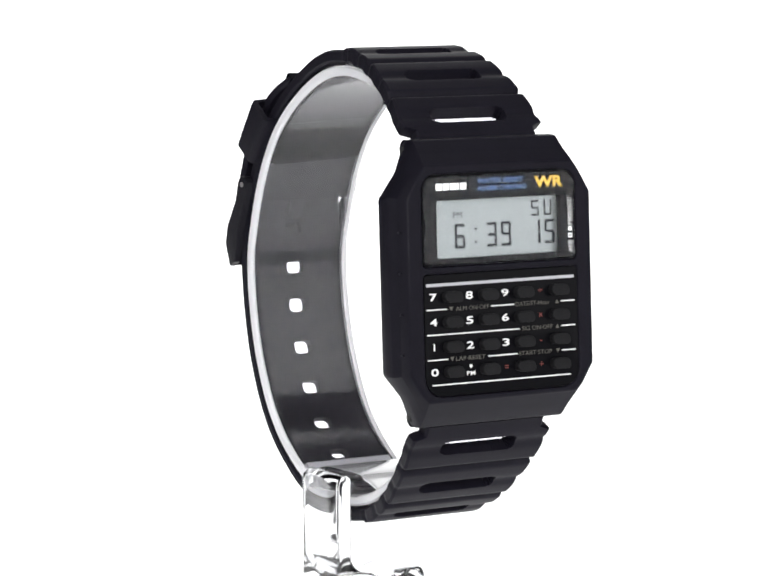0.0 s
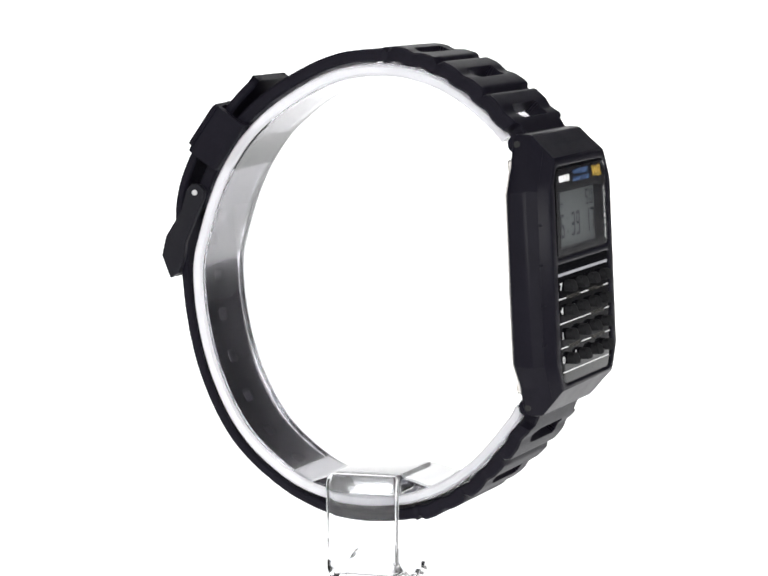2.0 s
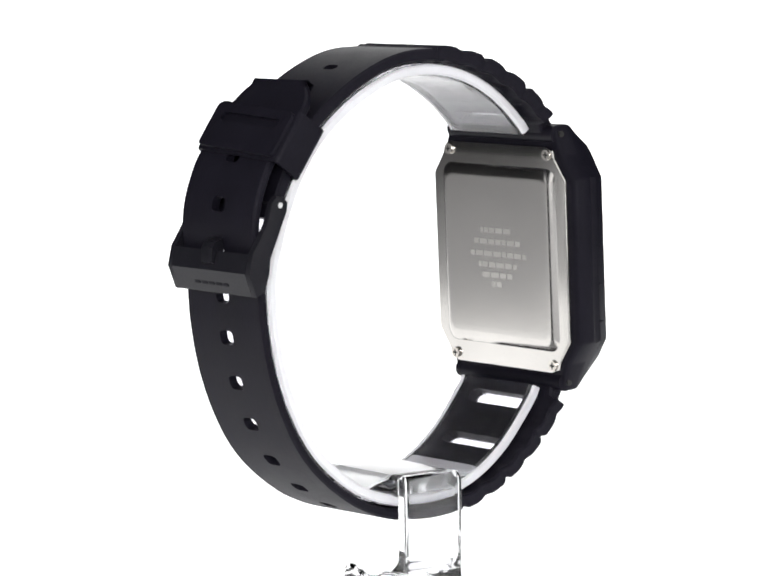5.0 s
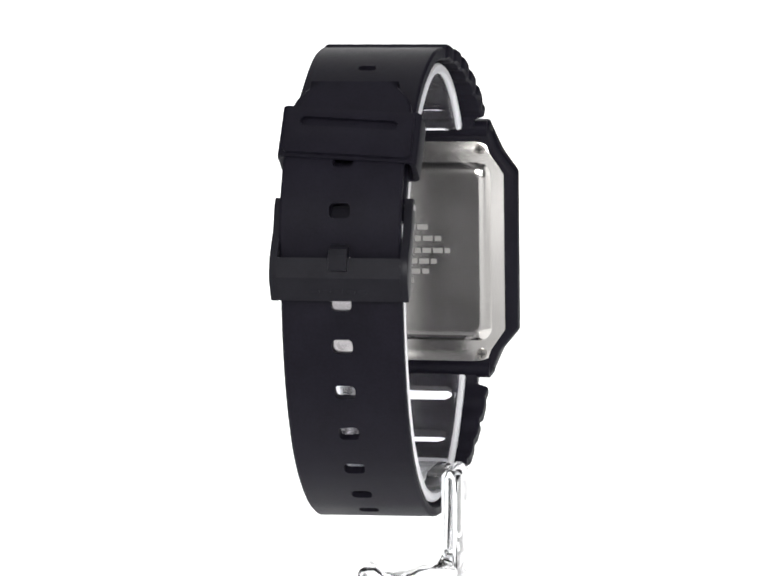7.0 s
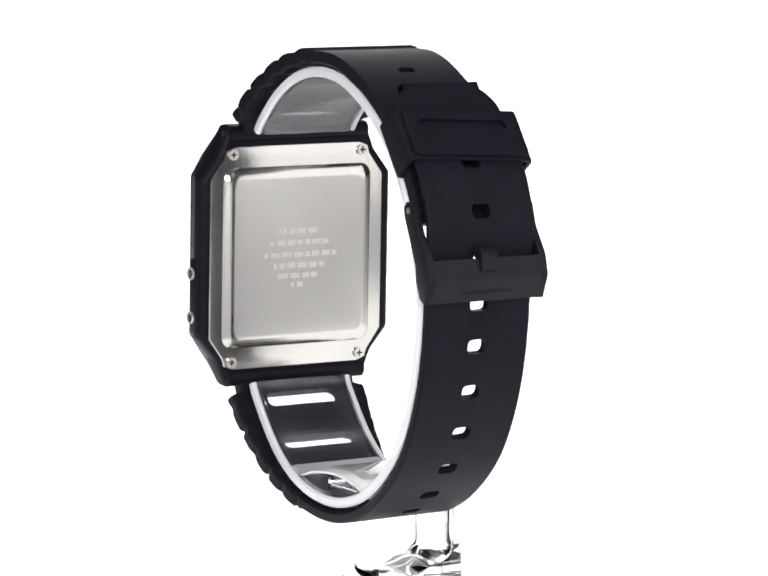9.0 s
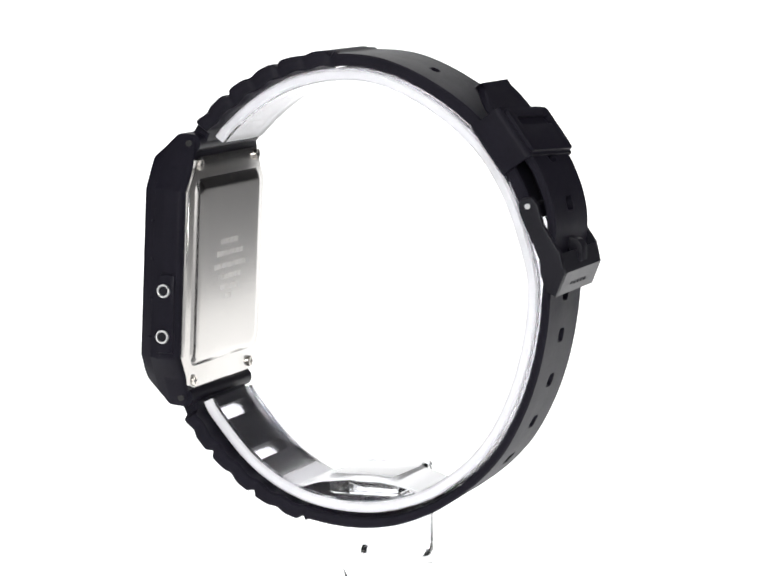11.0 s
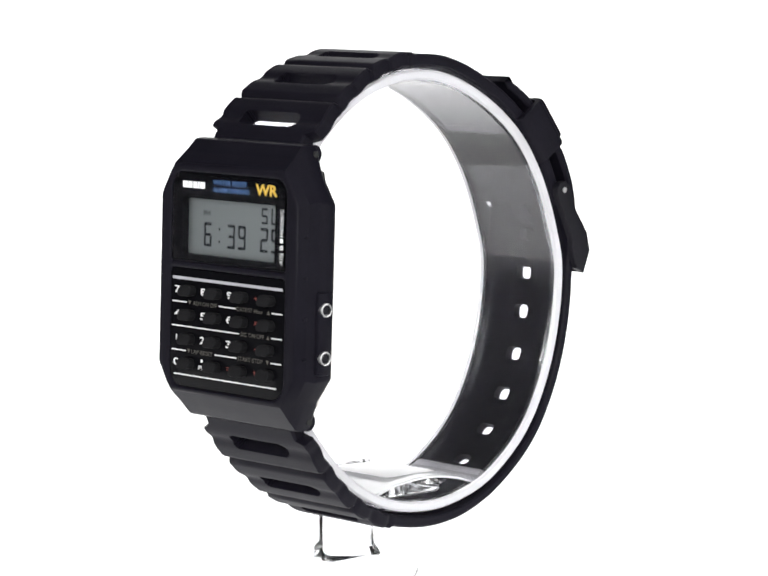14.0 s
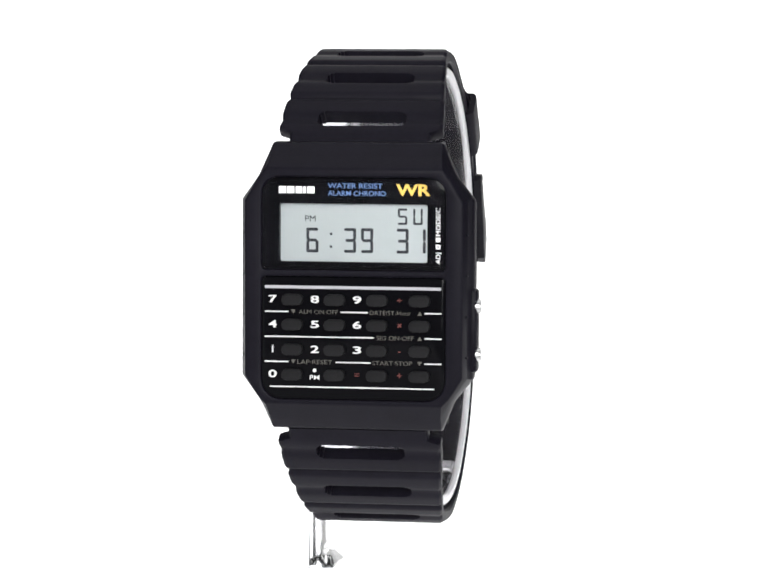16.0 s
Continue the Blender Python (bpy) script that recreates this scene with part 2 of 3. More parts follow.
UPPER = Line([(-25.4, 19.9), (-23.5, 22.7), (-19.2, 26.9), (-14.6, 30.0), (-10.8, 31.6), (-6.5, 32.65), (-0.4, 32.9), (4.5, 31.95),
              (10.0, 29.65), (15.6, 26.2), (20.3, 21.8), (23.4, 17.2), (25.5, 13.0), (26.1, 11.4)])
LOWER = Line([(-25.6, -19.5), (-24.0, -22.3), (-20.6, -26.3), (-16.9, -29.7), (-13.2, -32.2), (-8.7, -34.2), (-4.0, -35.2), (1.6, -35.45), (7.0, -34.6),
              (11.5, -32.8), (14.7, -30.9), (18.0, -28.3), (21.2, -25.0), (23.6, -21.4), (25.6, -17.1), (27.1, -12.6), (28.05, -8.1), (28.6, -3.7),
              (28.8, 0.5), (29.1, 5.0), (29.25, 8.0), (29.2, 11.0), (28.6, 13.9), (27.3, 17.1), (25.8, 19.7), (22.5, 23.3), (19.6, 26.4), (16.6, 30.2)])
SLOTS = (4.0, 12.4, 20.6)
GROOVES = (8.2, 16.5, 24.6)


def ridge(s):
    """Height of the ribbed part: rounded segments between grooves, with valleys for the slots."""
    if s > 25.5:
        return 0.0
    h = 0.55
    for g in GROOVES:
        h -= 0.7 * math.exp(-((s - g) / 0.42) ** 2)
    for g in SLOTS:
        h -= 0.35 * math.exp(-((s - g) / 0.9) ** 2)
    return h * min(1, (25.6 - s) / 0.5)


def waist(s, wide):
    for g in GROOVES:
        wide -= 0.26 * math.exp(-((s - g) / 0.5) ** 2)
    for g in SLOTS:
        wide -= 0.18 * math.exp(-((s - g) / 0.6) ** 2)
    return wide


def spread(line, fine=0.28, coarse=0.8, limit=27):
    steps, s = [], 0.0
    while s < line.length - 0.05:
        steps.append(s)
        s += fine if s < limit else coarse
    return steps + [line.length]


def taper(s):
    return np.interp(s, [0, 1.75, 2.15, 4, 14, 26, 40, 200], [10.1, 10.1, 11.8, 11.8, 10.7, 9.2, 8.8, 8.7])


def askew(s):
    """The strap runs a little out of true towards the buckle."""
    return np.interp(s, [8, 40], [0.0, 0.32])


def upper_strap():
    slots = [(s - k, s + k, a, b) for s in SLOTS for k, a, b in ((0.75, -6.4, -6.1), (1.05, -6.1, -5.6), (1.25, -5.6, 5.6), (1.05, 5.6, 6.1), (0.75, 6.1, 6.4))]
    h = UPPER.near(7.2, 30.5)
    slots.append((h - 0.7, h + 0.7, -1.4, 1.4))
    bm = band(UPPER, spread(UPPER), [-6.4, -6.1, -5.6, -1.4, 1.4, 5.6, 6.1, 6.4], lambda s, u: 0.95 + ridge(s), lambda s, u: 0.9 + (0.16 * math.cos(s * 2 * math.pi / 4.2) if s < 25 else 0.0),
              lambda s: waist(s, taper(s)), -1, slots, SX, drift=askew)
    return part("upper_strap", bm, RESIN, watch, "black resin strap with ribs and three slots")


def lower_strap():
    slots = [(s - k, s + k, a, b) for s in SLOTS for k, a, b in ((0.75, -6.4, -6.1), (1.05, -6.1, -5.6), (1.25, -5.6, 5.6), (1.05, 5.6, 6.1), (0.75, 6.1, 6.4))]
    for y, z in ((11.3, -33.0), (16.2, -29.2), (20.8, -24.4), (24.2, -18.8), (26.8, -12.7), (28.2, -6.1), (29.0, 0.1), (29.3, 6.3), (28.7, 13.2), (25.6, 19.7)):
        s = LOWER.near(y, z)
        slots.append((s - 1.05, s + 1.05, -1.45, 1.55))
    end = LOWER.length

    def twist(s):
        return np.interp(s, [25, 45, 78, 92], [0.0, 0.018, 0.018, 0.0])

    def half(s):
        w = waist(s, taper(s))
        return w if s < end - 5 else w - 0.35 * (s - end + 5) ** 2 * 0.4

    bm = band(LOWER, spread(LOWER), [-6.4, -6.1, -5.6, -1.45, 1.55, 5.6, 6.1, 6.4], lambda s, u: np.interp(s, [30, 50], [0.92, 0.68]) + ridge(s) + twist(s) * u, lambda s, u: np.interp(s, [30, 50], [0.82, 0.64]) - twist(s) * u + (0.16 * math.cos(s * 2 * math.pi / 4.2) if s < 25 else 0.0),
              half, 1, slots, SX, drift=askew)
    return part("lower_strap", bm, RESIN, watch, "black resin strap with a row of buckle holes")


upper_strap()
lower_strap()


def outline(w, wm, wc, zc, zm, zt, zb, cx=0.0):
    """The case's eight-sided outline with softened corners, counter-clockwise."""
    return [(cx + x, z) for x, z in ((w, 0.35 - zc), (w, zc), (wm, zm), (wc, zt), (-wc, zt), (-wm, zm), (-w, zc), (-w, 0.35 - zc), (-wm, 0.6 - zm), (-wc, zb), (wc, zb), (wm, 0.6 - zm))]


def face_plate(back, front, holes, y0, y1, bevel):
    """A plate that narrows from one outline to another, with holes through it and its front edges rounded."""
    bm = bmesh.new()
    lo = [[bm.verts.new((u, y0, v)) for u, v in loop] for loop in (back, *holes)]
    hi = [[bm.verts.new((u, y1, v)) for u, v in loop] for loop in (front, *holes)]
    rims = []
    for rings in (lo, hi):
        edges = [bm.edges.new((p, q)) for ring in rings for p, q in zip(ring, ring[1:] + ring[:1])]
        bmesh.ops.triangle_fill(bm, use_beauty=True, edges=edges)
        rims = edges
    for p, q in zip(lo, hi):
        for i in range(len(p)):
            k = (i + 1) % len(p)
            bm.faces.new((p[i], p[k], q[k], q[i]))
    bmesh.ops.recalc_face_normals(bm, faces=bm.faces[:])
    bmesh.ops.bevel(bm, geom=rims, offset=bevel, segments=3, affect="EDGES", profile=0.5, clamp_overlap=True)
    return bm


def case():
    # depth, half widths at the side, the corner and the lug, heights of the same, top, bottom
    secs = [(-24.95, 15.9, 13.3, 11.9, 12.3, 15.9, 19.9, -19.2), (-25.4, 16.65, 13.8, 12.1, 12.6, 16.3, 20.7, -19.9), (-26.6, 16.8, 13.95, 12.2, 12.7, 16.4, 20.9, -20.1),
            (-27.9, 16.7, 14.05, 12.2, 12.7, 16.4, 20.8, -20.0), (-29.7, 16.05, 13.9, 12.3, 12.7, 16.15, 18.85, -18.05)]
    bm = bmesh.new()
    rings = []
    for y, *sizes in secs:
        rings.append([bm.verts.new((x, y, z)) for x, z in outline(*sizes, CC)])
    for a, b in zip(rings, rings[1:]):
        for i in range(12):
            bm.faces.new((a[i], a[(i + 1) % 12], b[(i + 1) % 12], b[i]))
    bm.faces.new(rings[0])
    bm.faces.new(list(reversed(rings[-1])))
    bmesh.ops.recalc_face_normals(bm, faces=bm.faces[:])
    sharp = [e for e in bm.edges if e.is_manifold and e.calc_face_angle() > radians(14) and min(v.co.y for v in e.verts) > -29.6]
    bmesh.ops.bevel(bm, geom=sharp, offset=0.45, segments=3, affect="EDGES", profile=0.5, clamp_overlap=True)
    body = part("case", bm, SHELL, watch, "black resin case with chamfered corners", crease=28)
    # front frame with the window and the keypad let into it
    front = face_plate(outline(16.05, 13.9, 12.3, 12.7, 16.15, 18.85, -18.05, CC), outline(15.55, 13.7, 12.6, 12.6, 15.7, 17.15, -16.2, CC),
                       [rounded(CX - 13.75, CX + 12.55, 2.85, 15.95, (0.7, 2.4, 2.4, 0.7)), rounded(CX - 13.75, CX + 12.55, -15.5, 1.9, (2.8, 0.7, 0.7, 2.8))], -29.71, -31.5, 0.4)
    part("front_frame", front, SHELL, body)
    # guard that swells round the pushers
    part("pusher_guard", brick(16.3, 17.75, -28.4, -25.7, -11.6, 0.3, 0.5), SHELL, body)
    for z in (19.45, -18.7):
        part("lug", rod((CC - 12.15, -25.7, z), (CC + 12.15, -25.7, z), 1.38, 28), SHELL, body)
        for sx in (-1, 1):
            # near-black rod end, coloured as the shade inside the hole
            part("spring_hole_shade", rod((CC + sx * 12.0, -25.95, z), (CC + sx * 12.84, -25.95, z), 0.48, 14), HOLE_SHADE, body, "dark disc painted as the shade in a spring bar hole")
    for z in (7.95, 2.2, -3.6, -9.35):
        for sx in (-1, 1):
            x = CC + sx * 15.92
            part("side_notch", brick(x - 0.22, x + 0.22, -30.25, -29.6, z - 0.13, z + 0.13, 0.06), SHELL, body)
    return body


body = case()


def display():
    top = prism([rounded(CX - 13.05, CX + 13.05, 2.25, 15.15, (0.6, 2.2, 2.2, 0.6)), rounded(-9.55, 11.62, 3.3, 11.5, 0.35)], 0, -1.3, xz(-29.72), 0.12)
    bezel = part("display_window", top, PANEL, watch, "glossy black window plate with white, blue and yellow print")
    part("screen", brick(-9.7, 12.1, -29.86, -29.74, 2.9, 11.8), LCD, bezel, "pale grey liquid crystal screen")
    pane = part("pane", prism([rounded(CX - 12.9, CX + 12.9, 2.4, 14.9, (0.6, 2.1, 2.1, 0.6))], 0, -0.16, xz(-31.07)), PANE, bezel, "clear window pane")
    pane.visible_shadow = False
    yp = -31.03
    # maker's mark as plain blocks
    for k, w in enumerate((1.05, 1.0, 0.95, 0.35, 1.05)):
        x = -9.6 + (0, 1.2, 2.4, 3.5, 4.05)[k]
        part("maker_mark", brick(x, x + w, yp - 0.02, yp + 0.01, 12.95, 13.9, 0.0), WHITE, bezel)
    writing("WATER RESIST", 1.3, 14.05, 0.68, BLUE, bezel, yp, 7.8, bold=0.01)
    writing("ALARM CHRONO", 1.55, 13.0, 0.68, BLUE, bezel, yp, 8.3, bold=0.01)
    writing("WR", 9.6, 13.55, 1.5, YELLOW, bezel, yp, 4.9, bold=0.03)
    writing("ADJ", 13.15, 4.0, 0.62, WHITE, bezel, yp, 1.6, spin=90)
    writing("MODE/C", 13.15, 9.1, 0.62, WHITE, bezel, yp, 3.9, spin=90)
    part("mark", prism([rounded(12.85, 13.45, 5.3, 5.9, 0.02), rounded(13.02, 13.28, 5.47, 5.73, 0.02)], 0, -0.02, xz(yp)), WHITE, bezel)
    part("mark", brick(12.85, 13.45, yp - 0.02, yp, 6.3, 6.9), WHITE, bezel)
    return bezel


bezel = display()
bezel.location = (-0.00057, -0.00027, 0.0007)
SEGMENTS = {"0": "abcdef", "1": "bc", "2": "abged", "3": "abgcd", "4": "fgbc", "5": "afgcd", "6": "afgedc", "7": "abc", "8": "abcdefg", "9": "abcdfg", "S": "afgcd", "U": "fedcb"}
YD = -29.88


def segment(x, z, w, h, which, t):
    """One bar of a seven-bar figure, centred at x, z."""
    a, b = w / 2, h / 2
    g = t * 0.35
    spots = {"a": (-a + g, a - g, b - t, b), "d": (-a + g, a - g, -b, -b + t), "g": (-a + g + t / 2, a - g - t / 2, -t / 2, t / 2),
             "b": (a - t, a, g, b - g), "c": (a - t, a, -b + g, -g), "f": (-a, -a + t, g, b - g), "e": (-a, -a + t, -b + g, -g)}
    x0, x1, z0, z1 = spots[which]
    if which in "adg":
        loop = [(x0, z0), (x1, z0), (x1 + g, (z0 + z1) / 2), (x1, z1), (x0, z1), (x0 - g, (z0 + z1) / 2)]
    else:
        loop = [(x0, z0), ((x0 + x1) / 2, z0 - g), (x1, z0), (x1, z1), ((x0 + x1) / 2, z1 + g), (x0, z1)]
    return part("segment", prism([[(x + u, z + v) for u, v in loop]], 0, -0.02, xz(YD)), INK, bezel)


def figures():
    for ch, x, z, w, h in (("6", -5.0, 6.3, 1.75, 3.5), ("3", 0.4, 6.3, 1.75, 3.5), ("9", 2.85, 6.3, 1.75, 3.5), ("S", 7.9, 9.75, 1.35, 2.3), ("U", 10.1, 9.75, 1.35, 2.3)):
        for s in SEGMENTS[ch]:
            segment(x, z, w, h, s, 0.42 if h > 3 else 0.3)
    for z in (7.2, 5.4):
        part("colon_dot", brick(-2.5, -2.15, YD - 0.02, YD, z - 0.17, z + 0.17), INK, bezel)
    writing("PM", -5.3, 9.35, 0.85, INK, bezel, YD, 1.5)
    # seconds: every bar of both figures, which show in turn
    return [{s: segment(x, 6.3, 1.75, 3.5, s, 0.42) for s in "abcdefg"} for x in (7.9, 10.35)]


seconds = figures()


def keypad():
    plate = prism([rounded(CX - 13.05, CX + 13.05, -16.1, 1.1, (2.6, 0.6, 0.6, 2.6))], 0, -1.29, xz(-29.74), 0.12)
    pad = part("keypad", plate, PANEL, watch, "glossy black keypad plate with white figures and lines")
    yp = -31.04
    lab = [["7", "8", "9", "\u00f7"], ["4", "5", "6", "\u00d7"], ["1", "2", "3", "-"], ["0", "PM", "=", "+"]]
    for r in range(4):
        z = -2.02 - 3.54 * r
        for c in range(4):
            x = -10.47 + 6.06 * c
            red = c == 3 or lab[r][c] == "="
            if lab[r][c] == "PM":
                writing("PM", x, z - 0.45, 0.62, WHITE, pad, yp, 1.4, bold=0.01)
                part("mark", prism([circle(x, z + 0.55, 0.26, 12)], 0, -0.02, xz(yp)), WHITE, pad)
            else:
                writing(lab[r][c], x, z, 1.0, RED if red else WHITE, pad, yp, None if red or lab[r][c] == "1" else 1.2, bold=0.0 if red else 0.015)
            # a key: a pill whose face slopes and stands out most at its lower edge
            bm = prism([rounded(x + 1.45, x + 4.4, z - 0.82, z + 0.75, 0.74, 6)], 0, -1.2, xz(-30.95), 0.3)
            for v in bm.verts:
                if v.co.y < -31.6:
                    v.co.y += 0.28 * (v.co.z - z) / 0.9
            part("key", bm, RUBBER, pad)

    def rule(x0, x1, z, thick=0.17, mat=WHITE):
        part("rule", brick(x0, x1, yp - 0.02, yp + 0.01, z - thick / 2, z + thick / 2), mat, pad)

    rule(-11.6, 13.6, -0.32, 0.42, BAR)
    for z, spans, captions in ((-3.8, ((-11.6, -8.2), (-0.7, 3.2), (11.3, 13.7)), (("ALM ON\u00b7OFF", -3.9, 5.6, -7.5), ("DATE/ST-Hour", 6.4, 5.9, 10.6))),
                            (-7.35, ((-11.6, 4.0),  (11.3, 13.7)), (("SIG ON\u00b7OFF", 7.1, 5.3, 10.6),)),
                            (-10.9, ((-11.6, -8.2), (-1.4, 3.6), (11.3, 13.7)), (("LAP\u00b7RESET", -4.4, 5.0, -7.5), ("START\u00b7STOP", 6.7, 5.7, 10.6)))):
        for a, b in spans:
            rule(a, b, z)
        for text, x, w, tri in captions:
            writing(text, x, z, 0.6, DIM, pad, yp, w)
            up = 1 if (tri > 0 and z > -9) else -1
            part("mark", prism([[(tri - 0.35, z - 0.3 * up), (tri + 0.35, z - 0.3 * up), (tri, z + 0.3 * up)]], 0, -0.02, xz(yp)), DIM, pad)
    rule(-10.9, 12.7, -14.45)
    return pad


keypad().location = (-0.00057, -0.00027, 0.0007)


def pushers():
    for z in (-2.2, -9.05):
        p = part("pusher", prism([circle(0, 0, 1.02, 28), circle(0, 0, 0.72, 28)], 0, 1.1, lambda u, v, d, z=z: Vector((17.3 + d * 0.75, -27.3 + u, z + v)), 0.15), CHROME, watch, "bright steel ring of a pusher")
        part("pusher_core", rod((17.2, -27.3, z), (17.85, -27.3, z), 0.7, 24), BUCKLE, p, "dark recessed pusher")


pushers()


def back_plate():
    w = 15.2
    edge = [(BX + x, z) for x, z in ((w, -12.2), (w, 12.5), (12.9, 15.7), (12.5, 17.0), (11.0, 17.55), (-11.0, 17.55), (-12.5, 17.0), (-12.9, 15.7), (-w, 12.5), (-w, -12.2),
                                     (-12.9, -15.4), (-12.5, -16.7), (-11.0, -17.25), (11.0, -17.25), (12.5, -16.7), (12.9, -15.4))]
    plate = part("back_plate", prism([edge], 0, 0.55, xz(-24.95), 0.18), STEEL, watch, "brushed steel back plate with four screws")
    bm = bmesh.new()
    rings = []
    for d, inset, r in ((-24.45, 0.0, 2.0), (-24.2, 0.25, 1.9), (-23.85, 0.9, 1.6), (-23.7, 1.35, 1.4), (-23.68, 1.9, 1.2)):
        rings.append([bm.verts.new((x, d, z)) for x, z in rounded(BX - 13.1 + inset, BX + 13.1 - inset, -13.95 + inset, 14.3 - inset, r, 6)])
    for a, b in zip(rings, rings[1:]):
        for i in range(len(a)):
            bm.faces.new((a[i], a[(i + 1) % len(a)], b[(i + 1) % len(a)], b[i]))
    bm.faces.new(rings[-1])
    bm.faces.new(list(reversed(rings[0])))
    part("raised_panel", bm, STEEL, plate, "", 50)
    for x in (11.4, -11.4):
        for z in (16.35, -16.05):
            s = part("screw", rod((BX + x, -24.5, z), (BX + x, -24.05, z), 0.85, 18), SCREW, plate, "small cross-head screw")
            for a, b in ((0.55, 0.12), (0.12, 0.55)):
                # thin near-black bars painted as the shade in the screw's cross slot
                part("slot_shade", brick(BX + x - a, BX + x + a, -24.06, -24.03, z - b, z + b), HOLE_SHADE, s)
    # etched lines that cannot be read
    for z, w, x in ((4.1, 7.0, 0.3), (2.3, 10.6, 0.0), (0.4, 13.0, -0.2), (-1.3, 9.2, 0.1), (-2.9, 7.0, 0.2), (-4.3, 2.2, 0.3)):
        k = -w / 2
        while k < w / 2:
            d = random.uniform(0.5, 1.9)
            part("etched_bar", brick(BX + x + k, BX + x + min(k + d, w / 2), -23.69, -23.665, z - 0.4, z + 0.4), ENGRAVE, plate)
            k += d + 0.3
    return plate


back_plate()


def keeper():
    mid, along = Vector((21.8, 22.15)), Vector((0.61, -0.79)).normalized()
    out = Vector((-along.y, along.x))

    def place(u, v, d):
        q = mid + along * (d - 0.06 * u) + out * v
        return Vector((SX + u, q.x, q.y))

    loop = part("keeper", prism([rounded(-10.15, 10.15, -2.85, 2.6, 1.0), rounded(-9.2, 9.2, -2.05, 2.05, 0.5)], -4.2, 4.2, place, 0.35), RESIN, watch, "black resin strap keeper")

    def top(u, v, d):
        q = mid + along * (v - 0.06 * u) + out * d
        return Vector((SX + u, q.x, q.y))

    part("keeper_ridge", prism([rounded(-9.3, 9.3, -3.7, 3.7, 0.8), rounded(-7.1, 7.1, -2.2, -0.7, 0.72)], 2.45, 3.2, top, 0.22), RESIN, loop)


keeper()


def buckle():
    KX = SX + 0.3

    def side(u, v, d):
        return Vector((d, u - 0.3, v + 0.35))

    # arms from the pin to the crossbar
    arm = [(25.0, 12.2), (28.3, 5.6), (28.6, 3.4), (29.6, 1.0), (31.0, 0.3), (32.2, 3.8), (31.4, 6.7), (30.3, 8.2), (28.6, 10.6), (27.6, 13.6), (26.7, 14.5), (25.5, 14.3), (24.8, 13.4)]
    bar = [(30.55, 1.5), (31.05, 0.35), (32.25, 3.8), (31.45, 6.6), (30.85, 6.3)]
    root = part("buckle", prism([[p for p in bar]], KX - 8.9, KX + 8.9, side), BUCKLE, watch, "black metal buckle with a worn crossbar")
    for sx in (-1, 1):
        part("arm", prism([arm], KX + sx * 8.85, KX + sx * 10.0, side, 0.2), BUCKLE, root)
        part("pin_end", rod((KX + sx * 9.9, 25.95, 13.5), (KX + sx * 10.12, 25.95, 13.5), 0.42, 16), CHROME, root, "bright steel pin end")
    part("pin", rod((KX - 9.9, 25.95, 13.5), (KX + 9.9, 25.95, 13.5), 0.45, 14), BUCKLE, root)
    tongue = [(26.0, 13.4), (28.0, 9.6), (30.4, 8.2), (31.6, 7.9), (32.25, 7.1), (32.4, 4.9), (31.6, 4.6), (31.2, 6.0), (30.3, 6.4), (27.4, 8.6), (25.6, 12.7)]
    part("tongue", prism([tongue], KX - 1.35, KX + 1.35, side, 0.25), BUCKLE, root)
    # faint stamp on the crossbar
    for k in range(5):
        q = Vector((KX + 3.4 - 1.7 * k, 31.42, 2.5))
        part("stamp", brick(q.x - 0.6, q.x + 0.6, q.y - 0.3, q.y - 0.07, 1.95, 3.05), BUCKLE, root)


buckle()


# ---- the clear ring inside the strap and the bracket that holds it
def support_ring():
    def inside(line, s, side, off):
        c, n = line.basis(s)
        return c - n * side * off

    knots = [inside(UPPER, s, -1, 2.15) for s in (1.5, 4, 9, 14, 19, 24, 29, 34, 39, 44, 49, UPPER.near(20.3, 21.8))]
    knots += [(21.6, 16.2), (23.7, 12.0), (25.4, 7.4), (26.7, 2.8)]
    low = LOWER.near(29.2, -2.4)
    knots += [inside(LOWER, low - s, 1, 1.85 if low - s > 45 else 2.1) for s in range(0, int(low) - 5, 5)]
    knots += [inside(LOWER, s, 1, 2.1) for s in (3.4, 1.0)]
    ring = Line(knots)
    steps = [k * ring.length / 110 for k in range(111)]

    root = tagged(new("support_ring"), "clear plastic display ring inside the watch strap", "display ring")
    part("ring_band", band(ring, steps, [-5, 0, 5], lambda s, u: 0.9, lambda s, u: 0.9, lambda s: 7.85, -1, (), RX, 0), SCUFFED, root)
    for x in (-8.3, 8.3):
        part("ring_edge", band(ring, steps, [], lambda s, u: 0.72, lambda s, u: 0.8, lambda s: 0.42, -1, (), RX + x, 0), LIT_EDGE, root, "clear cut edge of the ring, whitened as if carrying light")
    wave = Line([(-11.6, -30.7), (-8.6, -31.2), (-4.6, -30.0), (2.0, -29.2), (7.6, -29.7), (11.2, -30.6), (13.8, -29.6)])
    part("cradle", band(wave, [k * wave.length / 40 for k in range(41)], [-5, 0, 5], lambda s, u: 0.16, lambda s, u: 0.16, lambda s: 7.6, -1, (), RX, 0), HAZY, root, "wavy hazy plastic cradle")
    return root


ring = support_ring()


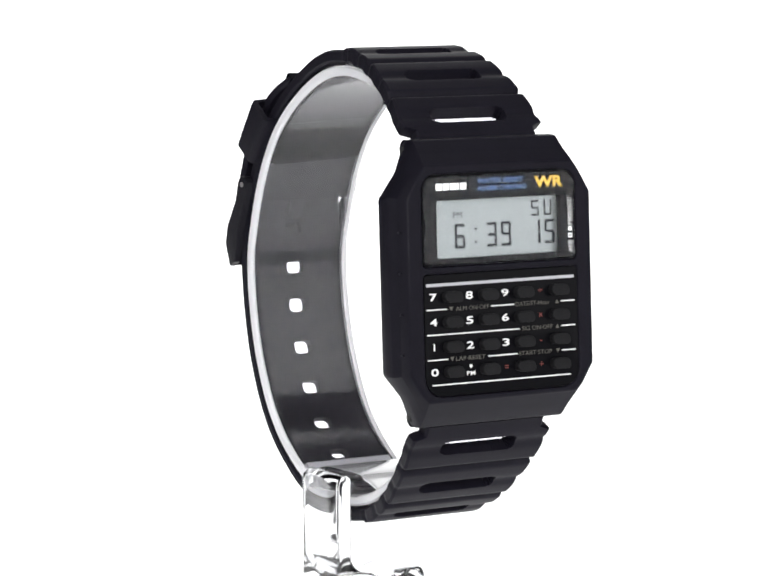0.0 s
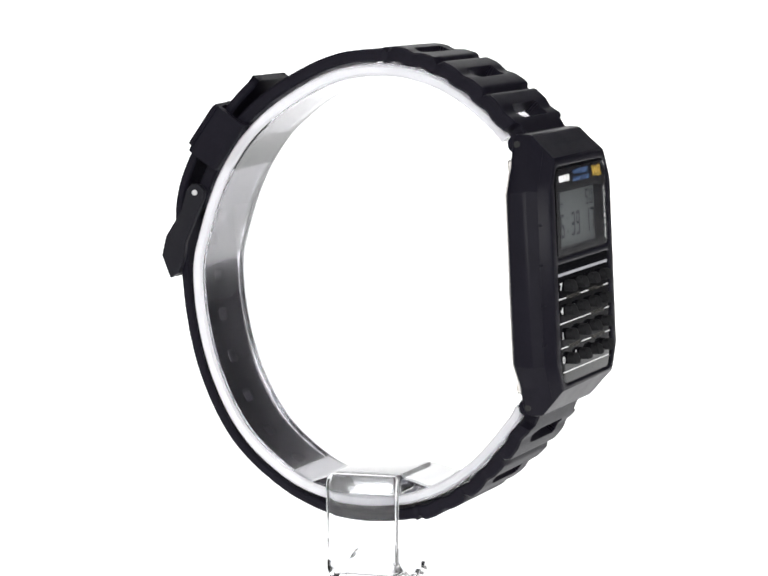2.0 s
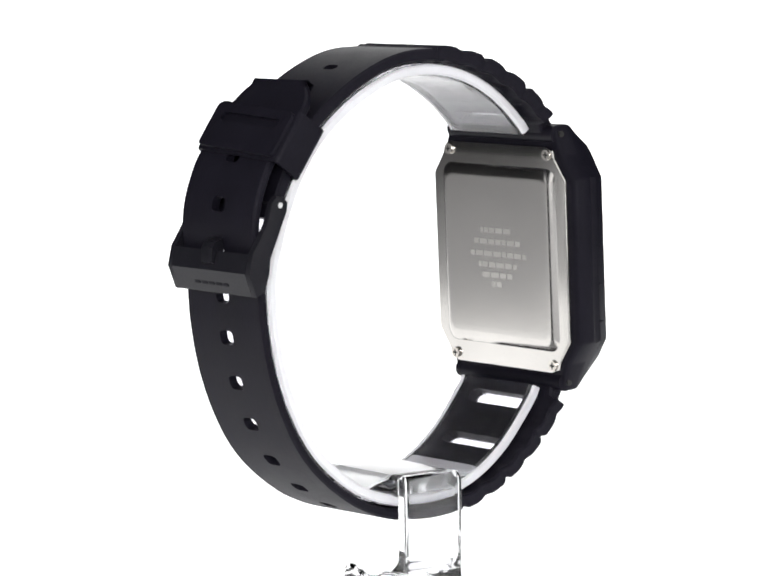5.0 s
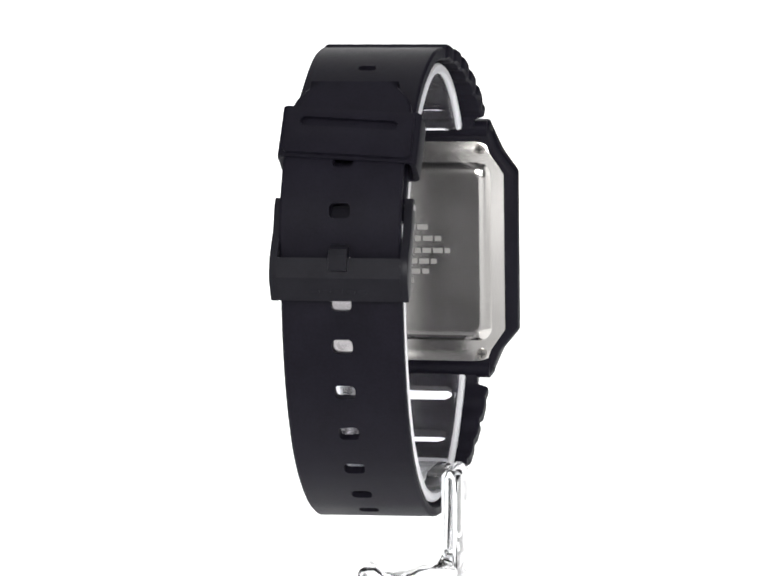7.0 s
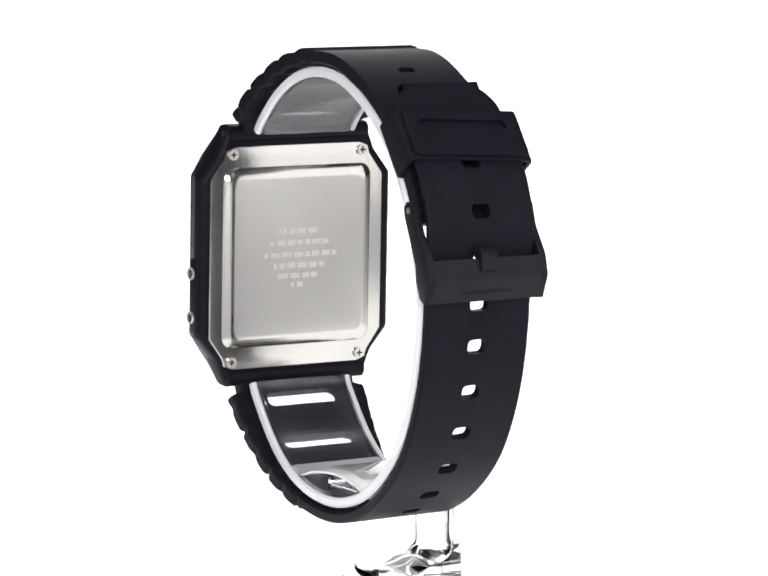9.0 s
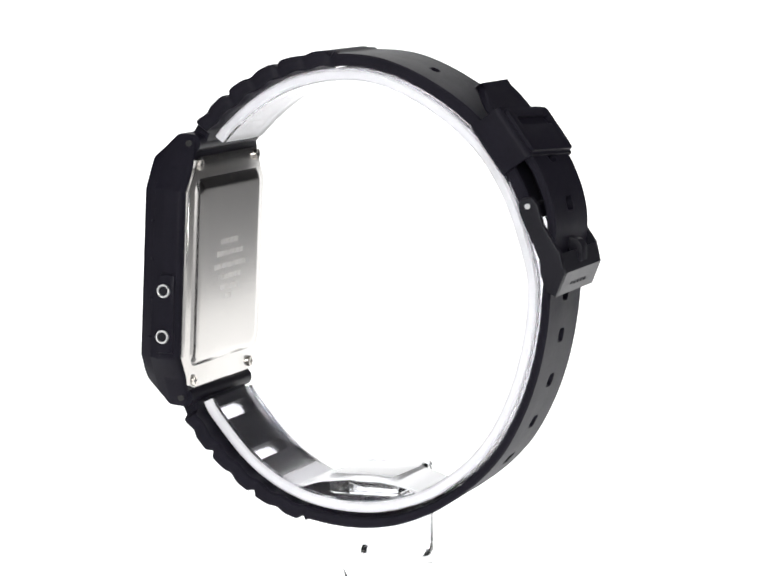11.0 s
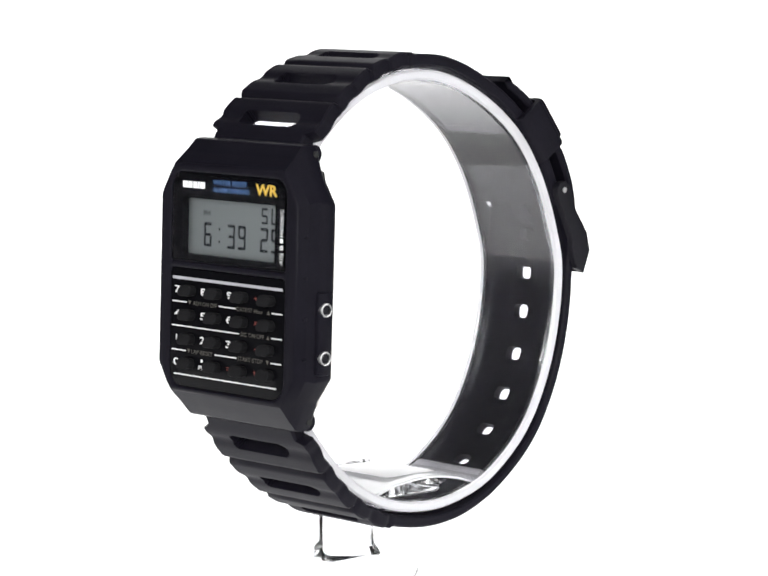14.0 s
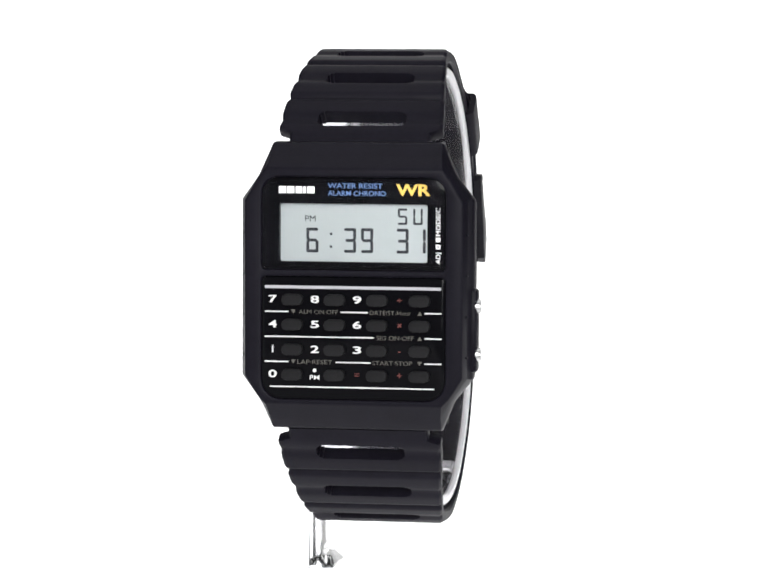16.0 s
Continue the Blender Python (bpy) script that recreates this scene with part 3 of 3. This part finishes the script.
def bracket():
    """A clear bracket: foot, riser beside the strap, tongue into the ring."""
    root = tagged(new("display_stand"), "clear acrylic bracket stand holding the ring", "display stand")

    def up(u, v, d):
        return Vector((u, -0.4 + d, v))

    def slab(name, loop, label, soft):
        """A thick plate of that side view, its long edges rounded."""
        area = sum(p[0] * q[1] - q[0] * p[1] for p, q in zip(loop, loop[1:] + loop[:1]))
        turn = 1 if area > 0 else -1
        pts = [Vector(p) for p in loop]
        ways = []
        for i, p in enumerate(pts):
            a, b = (p - pts[i - 1]).normalized(), (pts[(i + 1) % len(pts)] - p).normalized()
            na, nb = Vector((-a.y, a.x)) * turn, Vector((-b.y, b.x)) * turn
            ways.append((na + nb) / max(0.6, 1 + na.dot(nb)))
        steps = [radians(90 * k / 5) for k in range(6)]
        rows = [(-5.5 + soft * (1 - math.sin(a)), soft * (1 - math.cos(a))) for a in reversed(steps)]
        rows += [(5.5 - soft * (1 - math.sin(a)), soft * (1 - math.cos(a))) for a in steps]
        bm = bmesh.new()
        rings = [[bm.verts.new(up(*(p + w * inset), d)) for p, w in zip(pts, ways)] for d, inset in rows]
        for p, q in zip(rings, rings[1:]):
            for i in range(len(p)):
                k = (i + 1) % len(p)
                bm.faces.new((p[i], p[k], q[k], q[i]))
        bm.faces.new(rings[0])
        bm.faces.new(rings[-1])
        part(name, bm, ACRYLIC, root, label, 50)

    dish = [(x, -44.9 + 1.1 * ((x + 2.6) / 3.3) ** 2) for x in (0.7, -0.4, -1.5, -2.6, -3.7, -4.8, -5.9)]
    slab("foot", [(-11.7, -46.9), (2.9, -46.9), (3.5, -46.3), (3.5, -44.8), (3.1, -44.1), (2.5, -43.8)] + dish + [(-7.6, -43.6), (-11.7, -43.6)], "thick clear foot with a rounded end", 0.6)
    slab("riser", [(-11.7, -43.55), (-7.6, -43.55), (-8.7, -42.9), (-9.3, -41.6), (-9.3, -29.4), (-10.0, -28.9), (-10.8, -29.0), (-11.5, -29.7), (-11.7, -30.6)], "clear upright plate", 0.7)
    slab("tongue", rounded(-9.25, 6.0, -32.3, -29.0, 0.9), "clear tongue reaching into the ring", 0.8)
    return root


stand = bracket()


# ---- what moves
def motions():
    for ob, lean in ((watch, True), (ring, True), (stand, False)):
        walk(ob, [(row[0], turned(row, lean)) for row in TURNS])
    # the seconds run on: bars rise to the screen's face when lit and sink below it when not
    count = [(0, "15"), (0.3, "16"), (1.3, "17"), (2.3, "18"), (13.3, "29"), (14.3, "30"), (15.3, "31"), (16, "31")]
    for place, bars in enumerate(seconds):
        for key, bar in bars.items():
            rows, last = [], None
            for t, text in count:
                now = pose(0, 0 if key in SEGMENTS[text[place]] else 0.00006, 0)
                if last is not None and last != now:
                    rows.append((t - 0.06, last))
                rows.append((t, now))
                last = now
            walk(bar, rows)


motions()
